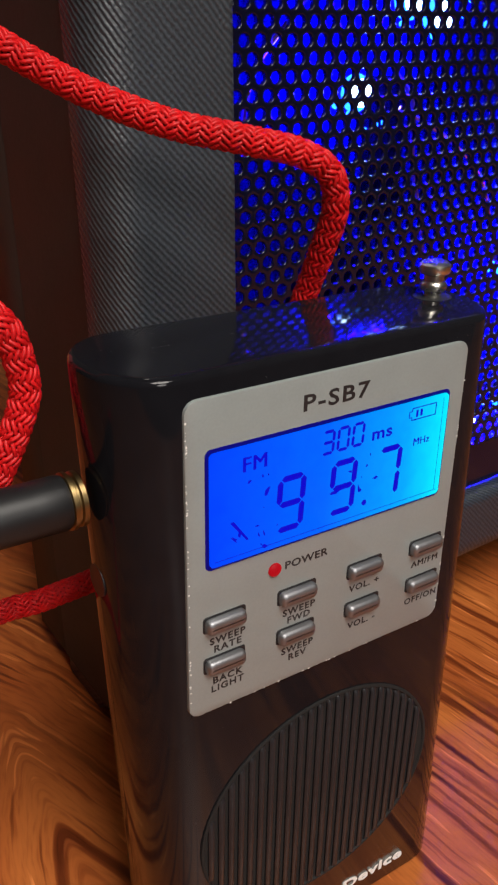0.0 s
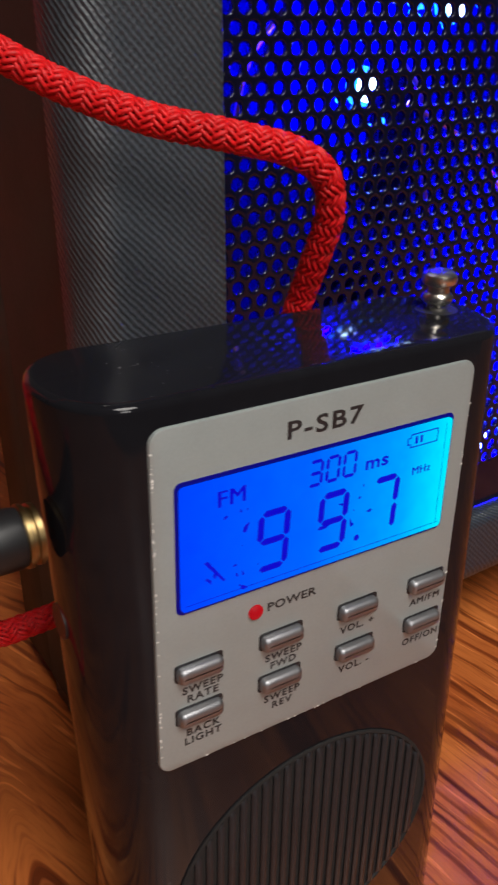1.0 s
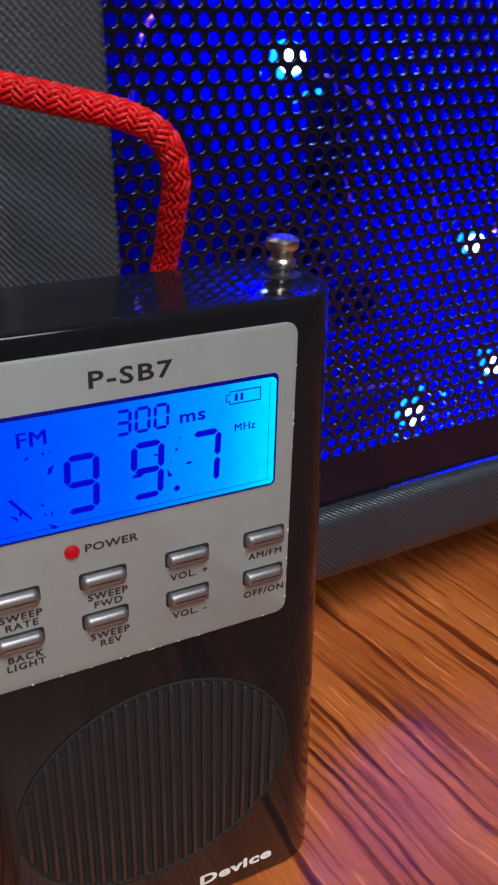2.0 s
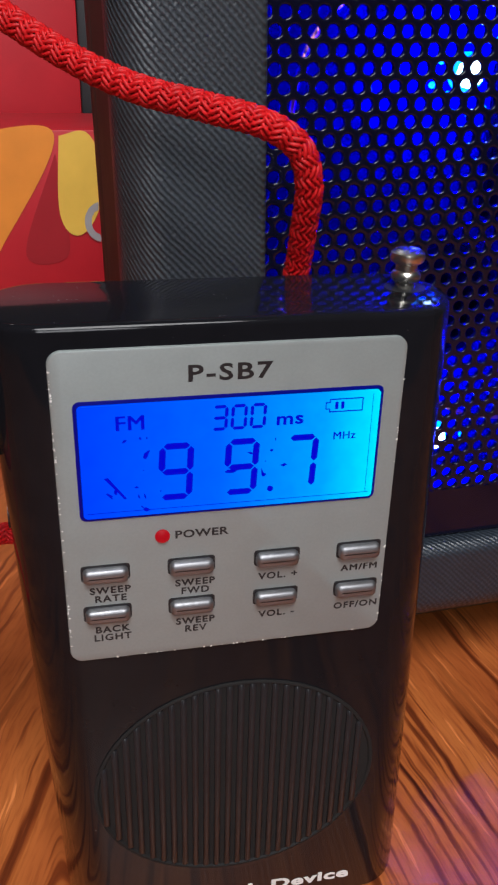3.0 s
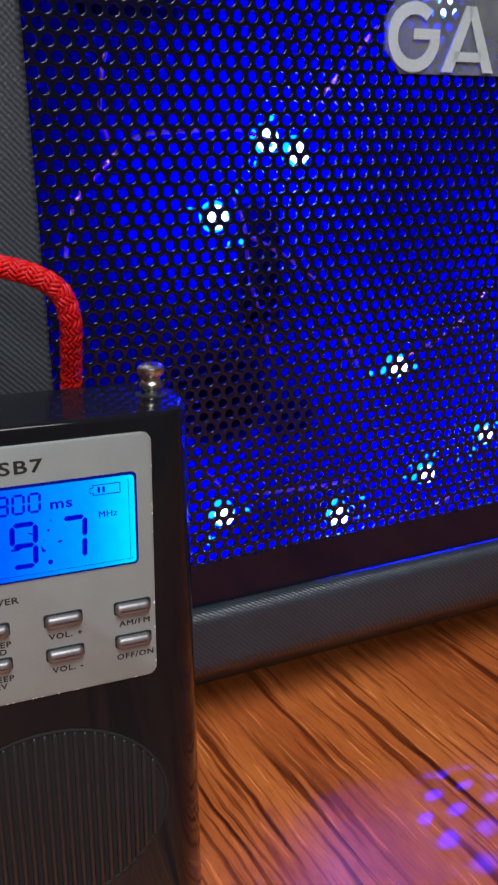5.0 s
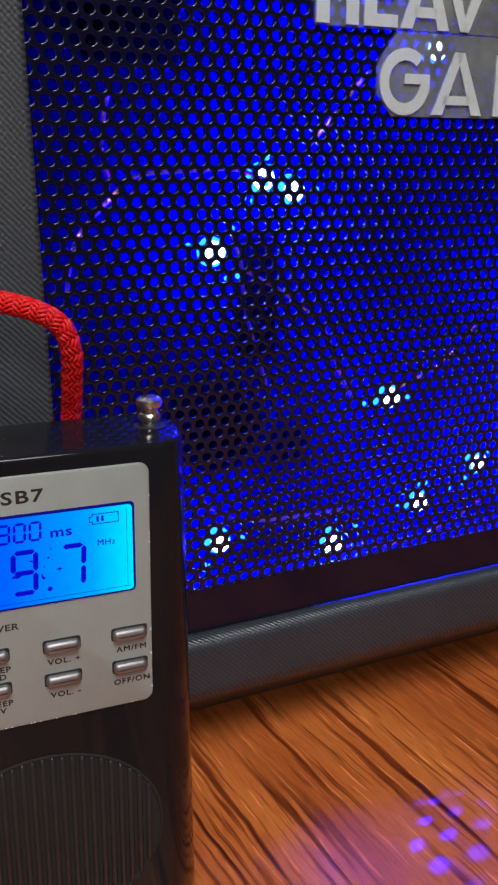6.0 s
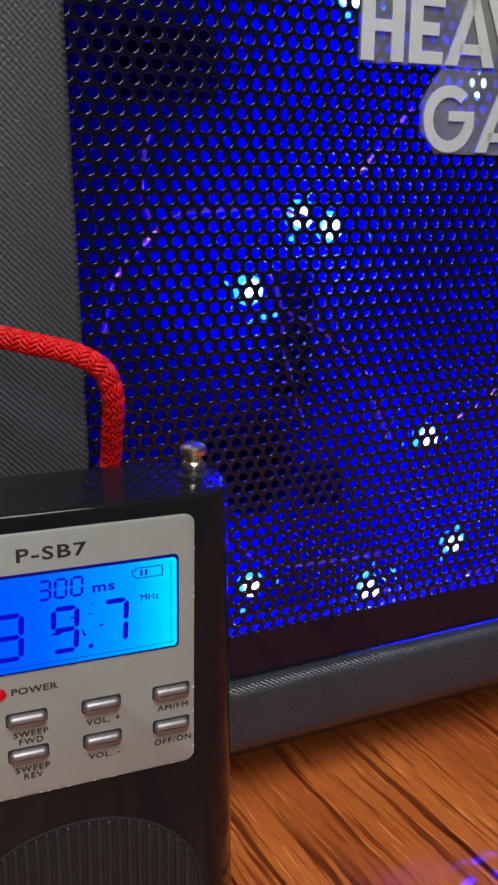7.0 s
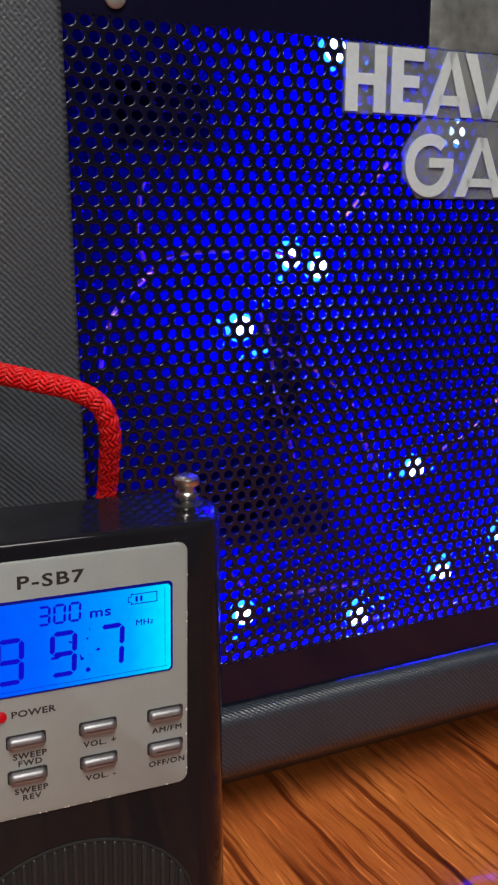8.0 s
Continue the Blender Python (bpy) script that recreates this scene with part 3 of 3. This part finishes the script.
def digit(ch, cx, cz, w, h, t, y, parent):
    """A seven-segment figure made of pointed bars."""
    for s in LIT[ch]:
        bm = bmesh.new()
        x0, z0, x1, z1 = SEG[s]
        a = Vector((cx - w / 2 + t / 2 + x0 * (w - t), cz - h / 2 + t / 2 + z0 * (h - t)))
        b = Vector((cx - w / 2 + t / 2 + x1 * (w - t), cz - h / 2 + t / 2 + z1 * (h - t)))
        d = (b - a).normalized()
        nrm = Vector((-d.y, d.x)) * t / 2
        a, b = a + d * t * 0.16, b - d * t * 0.16
        pts = [a, a + d * t / 2 + nrm, b - d * t / 2 + nrm, b, b - d * t / 2 - nrm, a + d * t / 2 - nrm]
        lean = 0.05
        lo = [bm.verts.new((p.x + lean * (p.y - cz), y, p.y)) for p in pts]
        hi = [bm.verts.new((p.x + lean * (p.y - cz), y - 0.02, p.y)) for p in pts]
        bm.faces.new(lo)
        bm.faces.new(hi[::-1])
        for k in range(6):
            bm.faces.new((lo[k], lo[(k + 1) % 6], hi[(k + 1) % 6], hi[k]))
        part("segment", bm, SEGMENT, parent, smooth=False)


def radio():
    r = thing("radio", pose(0, 0, 0), "glossy black hand-held radio with a silver panel, standing on the table", "radio")
    front = part("front_shell", shell(True), GLOSS, r, "glossy black plastic, slightly scratched")
    part("back_shell", shell(False), GLOSS, r)
    core = stack([[(x, y, z) for x, y in [(-HW + g, SEAM - 1), (HW - 0.5, SEAM - 1), (HW - 0.5, SEAM + 1), (-HW + g, SEAM + 1)]] for z, g in ((1, 5.2), (TALL - 0.5, 0.5))])
    part("seam_strip", core, DARK, r, smooth=False)
    panel = part("control_panel", plate(-22.9, 22.6, 60.8, 107.2, 1.8, 0.2, -0.45, 0.25), SILVER, r, "brushed silver painted panel")
    yp = -0.45
    part("screen_bezel", plate(-20.25, 19.85, 83.7, 100.6, 0.9, yp + 0.1, yp - 0.12, 0.1), LCD_RIM, panel, "thin blue-black rim lit from behind")
    screen = part("screen", plate(-19.75, 19.35, 84.2, 100.1, 0.6, yp, yp - 0.45, 0.06), LCD, r, "glowing blue liquid crystal display", smooth=False)
    ys = yp - 0.455
    for ch, x in (("9", -7.7), ("9", 0.9), ("7", 8.9)):
        digit(ch, x, 90.3, 4.5, 8.2, 0.85, ys, screen)
    for ch, x in (("3", -2.0), ("0", 0.5), ("0", 3.0)):
        digit(ch, x, 97.5, 2.1, 3.5, 0.42, ys, screen)
    part("decimal_point", lathe([(0.42, 0), (0.42, -0.02)], "y", (4.9, ys, 86.7), 14), SEGMENT, screen)
    writing("unit_text", "ms", 7.2, 96.9, 1.75, ys, SEGMENT, screen, bold=0.05, width=1.25)
    writing("band_text", "FM", -13.4, 97.6, 2.0, ys, SEGMENT, screen, width=1.05, bold=0.05)
    writing("unit_text", "MHz", 14.7, 93.9, 1.1, ys, SEGMENT, screen, bold=0.02)
    part("inner_edge", box(-19.2, 18.8, ys - 0.005, ys, 84.95, 85.03), SEGMENT, screen, smooth=False)
    part("inner_edge", box(18.3, 18.37, ys - 0.005, ys, 85.1, 99.6), SEGMENT, screen, smooth=False)
    # battery sign
    for b in ((12.4, 17.0, 99.05, 99.2), (12.4, 17.0, 97.3, 97.45), (16.85, 17.0, 97.3, 99.2), (12.4, 12.55, 97.3, 97.8), (12.4, 12.55, 98.7, 99.2),
              (11.9, 12.5, 97.75, 97.87), (11.9, 12.5, 98.63, 98.75), (11.9, 12.02, 97.75, 98.75), (13.2, 13.6, 97.75, 98.75), (14.0, 14.4, 97.75, 98.75)):
        part("battery_mark", box(b[0], b[1], ys - 0.02, ys, b[2], b[3]), SEGMENT, screen, smooth=False)
    # stains under the glass
    rnd = random.Random(5)
    for k in range(26):
        x, z = rnd.gauss(-13.2, 2.6), rnd.gauss(90.2, 2.4)
        if k > 15:
            x, z = rnd.gauss(2.5, 3.5), rnd.gauss(91.5, 2.2)
        if not (-19 < x < 18 and 85 < z < 99):
            continue
        s = abs(rnd.gauss(0.16, 0.1)) + 0.06
        lean, long_ = rnd.uniform(0, 3.1), rnd.uniform(1.0, 3.2)
        ring = [(s * long_ * rnd.uniform(0.4, 1.2) * math.cos(a), s * rnd.uniform(0.4, 1.2) * math.sin(a)) for a in (0, 0.7, 1.4, 2.1, 2.8, 3.5, 4.2, 4.9, 5.6)]
        pts = [(x + p * math.cos(lean) - q * math.sin(lean), z + p * math.sin(lean) + q * math.cos(lean)) for p, q in ring]
        part("stain", stack([[(px, y, pz) for px, pz in pts] for y in (ys, ys - 0.006)]), SEGMENT, screen, smooth=False)
    part("stain", stack([[(px, y, pz) for px, pz in ((-16.9, 90.0), (-16.4, 90.1), (-14.1, 86.9), (-14.4, 86.8))] for y in (ys, ys - 0.006)]), SEGMENT, screen, smooth=False)

    writing("model_text", "P-SB7", -0.7, 103.6, 2.15, yp - 0.005, INK, panel, width=1.32, bold=0.07, space=1.16)
    part("indicator", lathe([(1.0, 0.1), (1.0, -0.25), (0.7, -0.5), (0.15, -0.62)], "y", (-9.6, yp, 80.5), 20), RED_LENS, r, "glowing red power light")
    writing("label_text", "POWER", -4.3, 80.5, 1.15, yp - 0.005, INK, panel, width=1.22, bold=0.045)
    names = {(0, 0): ("SWEEP", "RATE"), (0, 1): ("BACK", "LIGHT"), (1, 0): ("SWEEP", "FWD"), (1, 1): ("SWEEP", "REV"),
             (2, 0): ("VOL. +",), (2, 1): ("VOL. -",), (3, 0): ("AM/FM",), (3, 1): ("OFF/ON",)}
    for c, x in enumerate((-17.4, -5.7, 6.4, 18.4)):
        for w, z in enumerate((75.1, 68.5)):
            part("button_slot", plate(x - 3.3, x + 3.3, z - 0.95, z + 1.65, 0.5, yp + 0.1, yp - 0.03, 0.02), INK, panel, smooth=False)
            lv = [(yp + 0.2, 0.0), (yp - 0.6, 0.0), (yp - 0.95, 0.15), (yp - 1.15, 0.45), (yp - 1.22, 0.9)]
            bm = stack([[(px, y, pz) for px, pz in round_rect(x - 3.05 + i, x + 3.05 - i, z - 0.95 + i, z + 1.3 - i, max(0.75 - i * 0.5, 0.1), 4)] for y, i in lv])
            part("button", bm, BUTTON, r, "silver push button")
            for k, word in enumerate(names[(c, w)]):
                writing("label_text", word, x + (0.5 if c < 2 else 0.3), z - (2.5 if c < 2 else 2.75) - 1.38 * k, 1.05, yp - 0.005, INK, panel, width=1.10, bold=0.045, space=1.18)
    # ribbed loudspeaker oval
    cx, cz, a, b = 1.6, 33.0, 22.3, 19.8
    n = 56
    rim = [[(cx + (a + e) * math.cos(2 * math.pi * k / n), y, cz + (b + e) * math.sin(2 * math.pi * k / n)) for k in range(n)]
           for y, e in ((0.2, 0.5), (-0.18, 0.5), (-0.3, 0.25), (-0.3, 0.0), (-0.03, -0.25))]
    grille = part("speaker_grille", stack(rim), DARK, r, "black oval grille of upright ribs")
    x = cx - a + 1.2
    while x < cx + a - 0.8:
        hgt = b * math.sqrt(max(0.0, 1 - ((x - cx) / a) ** 2)) - 0.15
        prof = [(x - 0.52, 0.1), (x - 0.50, -0.35), (x - 0.28, -0.62), (x, -0.72), (x + 0.28, -0.62), (x + 0.50, -0.35), (x + 0.52, 0.1)]
        bm = stack([[(px, py if s == 0 else py * 0.35 + 0.05, z) for px, py in prof] for z, s in ((cz - hgt, 1), (cz - hgt + 0.7, 0), (cz + hgt - 0.7, 0), (cz + hgt, 1))])
        part("rib", bm, RIB, grille)
        x += 1.78
    writing("maker_text", "Research Device", 22.4, 5.9, 2.3, -0.01, WHITE_INK, front, align="RIGHT", width=1.46, bold=0.12, space=1.08)
    # worn paint along the panel's rim, and dust on the black shell
    chips, dust = bmesh.new(), bmesh.new()

    def fleck(bm, x, y, z, size):
        n = rnd.randint(4, 6)
        vs = [bm.verts.new((x + size * rnd.uniform(0.5, 1.2) * math.cos(6.283 * k / n), y, z + size * rnd.uniform(0.5, 1.2) * math.sin(6.283 * k / n))) for k in range(n)]
        tip = bm.verts.new((x, y - 0.02, z))
        for k in range(n):
            bm.faces.new((vs[k], vs[(k + 1) % n], tip))

    for k in range(78):
        if k < 44:
            fleck(chips, -22.72 + rnd.uniform(-0.08, 0.12), -0.465, rnd.uniform(62.0, 106.0), rnd.uniform(0.08, 0.22))
        elif k < 60:
            fleck(chips, 22.45 + rnd.uniform(-0.12, 0.06), -0.465, rnd.uniform(62.0, 106.0), rnd.uniform(0.08, 0.2))
        else:
            fleck(chips, rnd.uniform(-21, 21), -0.465, 60.98, rnd.uniform(0.08, 0.2))
    for k in range(60):
        fleck(dust, rnd.uniform(-23, 23), -0.005, rnd.uniform(3, 59) if k > 5 else rnd.uniform(107.6, 108.4), rnd.uniform(0.02, 0.06))
    scuffs = bmesh.new()
    for k in range(70):
        x, y, size = rnd.uniform(-27, 24), rnd.uniform(3.5, 17.5), rnd.uniform(0.02, 0.07)
        if k < 22:
            y = SEAM + rnd.uniform(-0.1, 0.1)
        elif k < 34:
            y = 1.35 + rnd.uniform(-0.1, 0.15)
        long_ = rnd.uniform(1.0, 4.0) if k < 34 else 1.0
        ring = [(x + size * long_ * rnd.uniform(0.5, 1.1) * math.cos(a), y + size * rnd.uniform(0.5, 1.1) * math.sin(a)) for a in (0, 1.05, 2.1, 3.15, 4.2, 5.25)]
        tip = scuffs.verts.new((x, y, TALL + 0.015))
        vs = [scuffs.verts.new((px, py, TALL + 0.004)) for px, py in ring]
        for i in range(6):
            scuffs.faces.new((vs[i], vs[(i + 1) % 6], tip))
    part("scuff", scuffs, DUST, front, "pale scuffs and dust along the top", smooth=False)["kind"] = "stuff"
    part("worn_chip", chips, WHITE_INK, panel, "bare bright chips along the rim", smooth=False)["kind"] = "stuff"
    part("dust", dust, DUST, front, "pale dust specks", smooth=False)["kind"] = "stuff"
    # folded telescopic antenna
    ant = part("antenna", lathe([(1.35, 109.9), (1.35, 111.1), (1.75, 111.2), (2.0, 111.5), (2.05, 112.1), (1.8, 112.55), (1.55, 112.7), (1.5, 113.5), (1.8, 113.6), (2.25, 113.9),
                                 (2.4, 114.5), (2.28, 115.1), (1.7, 115.55), (0.4, 115.75)], "z", (26.0, 11.0, 0), 28), CHROME, r, "nickel-plated antenna tip, pushed in")
    part("antenna_well", lathe([(2.85, 109.6), (2.9, 110.26), (2.65, 110.27)], "z", (26.0, 11.0, 0), 24), DARK, r)
    # second socket on the side
    part("side_socket", lathe([(2.3, -0.15), (2.3, 0.9), (1.5, 0.9)], "x", (-HW + 1.3, SEAM + 0.4, 79.5), 20), RUBBER, r)
    return r


radio()

# ---- audio cable ----


def audio_cable():
    c = thing("audio_cable", pose(0, 0, 0), "red braided audio cable with a black plug in the radio", "cable")
    path = [(-66, 11.2, 92.2), (-84, 13, 90), (-90, 18, 80), (-78, 21, 72), (-58, 20, 76), (-43, 20, 88), (-35.2, 20, 101), (-34.6, 20, 108), (-37.5, 20.5, 114.5),
            (-48, 23, 121), (-66, 32, 135), (-70, 42, 152), (-58, 45, 161), (-40, 43, 152), (-28, 39, 144.2), (-18, 34, 138.2), (-9, 28, 134.4), (0, 23, 132.4),
            (7.5, 20.4, 130.6), (12.3, 19.6, 127.6), (14.2, 20.5, 122.5), (14.6, 23.6, 116), (14.9, 27.6, 108.5), (13.5, 31, 98), (9, 34, 84), (-2, 36, 70), (-16, 38, 61.5),
            (-28, 40, 58.4), (-40, 42, 56), (-60, 46, 40), (-85, 52, 12), (-120, 60, 2.9), (-190, 70, 2.9)]
    part("braided_sleeve", braid(path, 1.82), BRAID, c, "bright red braided nylon sleeve")["kind"] = "stuff"
    part("cable_core", tube(path, 1.66, 1.5, 12), BRAID_CORE, c)
    part("plug_barrel", lathe([(2.6, -66), (2.9, -64), (3.3, -60), (3.55, -56), (3.6, -37), (3.6, -34.3), (3.4, -33.6)], "x", (0, 11.2, 92.2), 32), RUBBER, c, "matt black plug barrel")
    part("plug_collar", lathe([(3.2, -33.7), (3.75, -33.5), (3.75, -33.0), (3.3, -32.8), (3.3, -32.5), (3.6, -32.3), (3.6, -31.7), (3.0, -31.5)], "x", (0, 11.2, 92.2), 32), GOLD, c, "brass collar")


audio_cable()

# ---- printed cartons behind ----


def cartons():
    a = thing("carton", pose(0, 0, 0), "red printed carton with orange and yellow shapes on the table", "box")
    part("body", box(-180, 26, 300, 380, 0, 101.5, 1), CARD_RED, a)
    y = 299.9

    def flat(name, pts, mat):
        pts = [(p.x, p.y) for p in spline([(*q, 0) for q in pts + pts[:1]], 2.0)][:-1]
        part(name, stack([[(px, yy, pz) for px, pz in pts] for yy in (y, y - 0.3)]), mat, a, smooth=False)

    flat("printed_patch", [(-60, 100), (-22, 100), (-46, 55), (-60, 40)], CARD_ORANGE)
    flat("printed_patch", [(-22, 92), (-38, 48), (-20, 46), (-19, 66)], CARD_DEEP)
    y = 299.5
    flat("printed_patch", [(-20, 99), (-9, 101), (-3, 92), (-1, 78), (-7, 62), (-14, 56), (-20, 60), (-22, 72)], CARD_YELLOW)
    y = 299.1
    ring = [(-3 + 8 * math.cos(k * 0.35), 62 + 9 * math.sin(k * 0.35)) for k in range(5, 14)]
    ring += [(-3 + 5 * math.cos(k * 0.35), 62 + 6 * math.sin(k * 0.35)) for k in range(13, 4, -1)]
    flat("printed_patch", ring, CARD_GREY)
    b = thing("carton", pose(0, 0, 0), "plain red carton standing behind the printed one", "box")
    part("body", box(-190, -7, 395, 460, 0, 230, 1), CARD_RED, b)
    part("side_panel", box(-6.9, 14, 396, 459, 0, 229.5, 1), INK, b, "black printed side")


cartons()
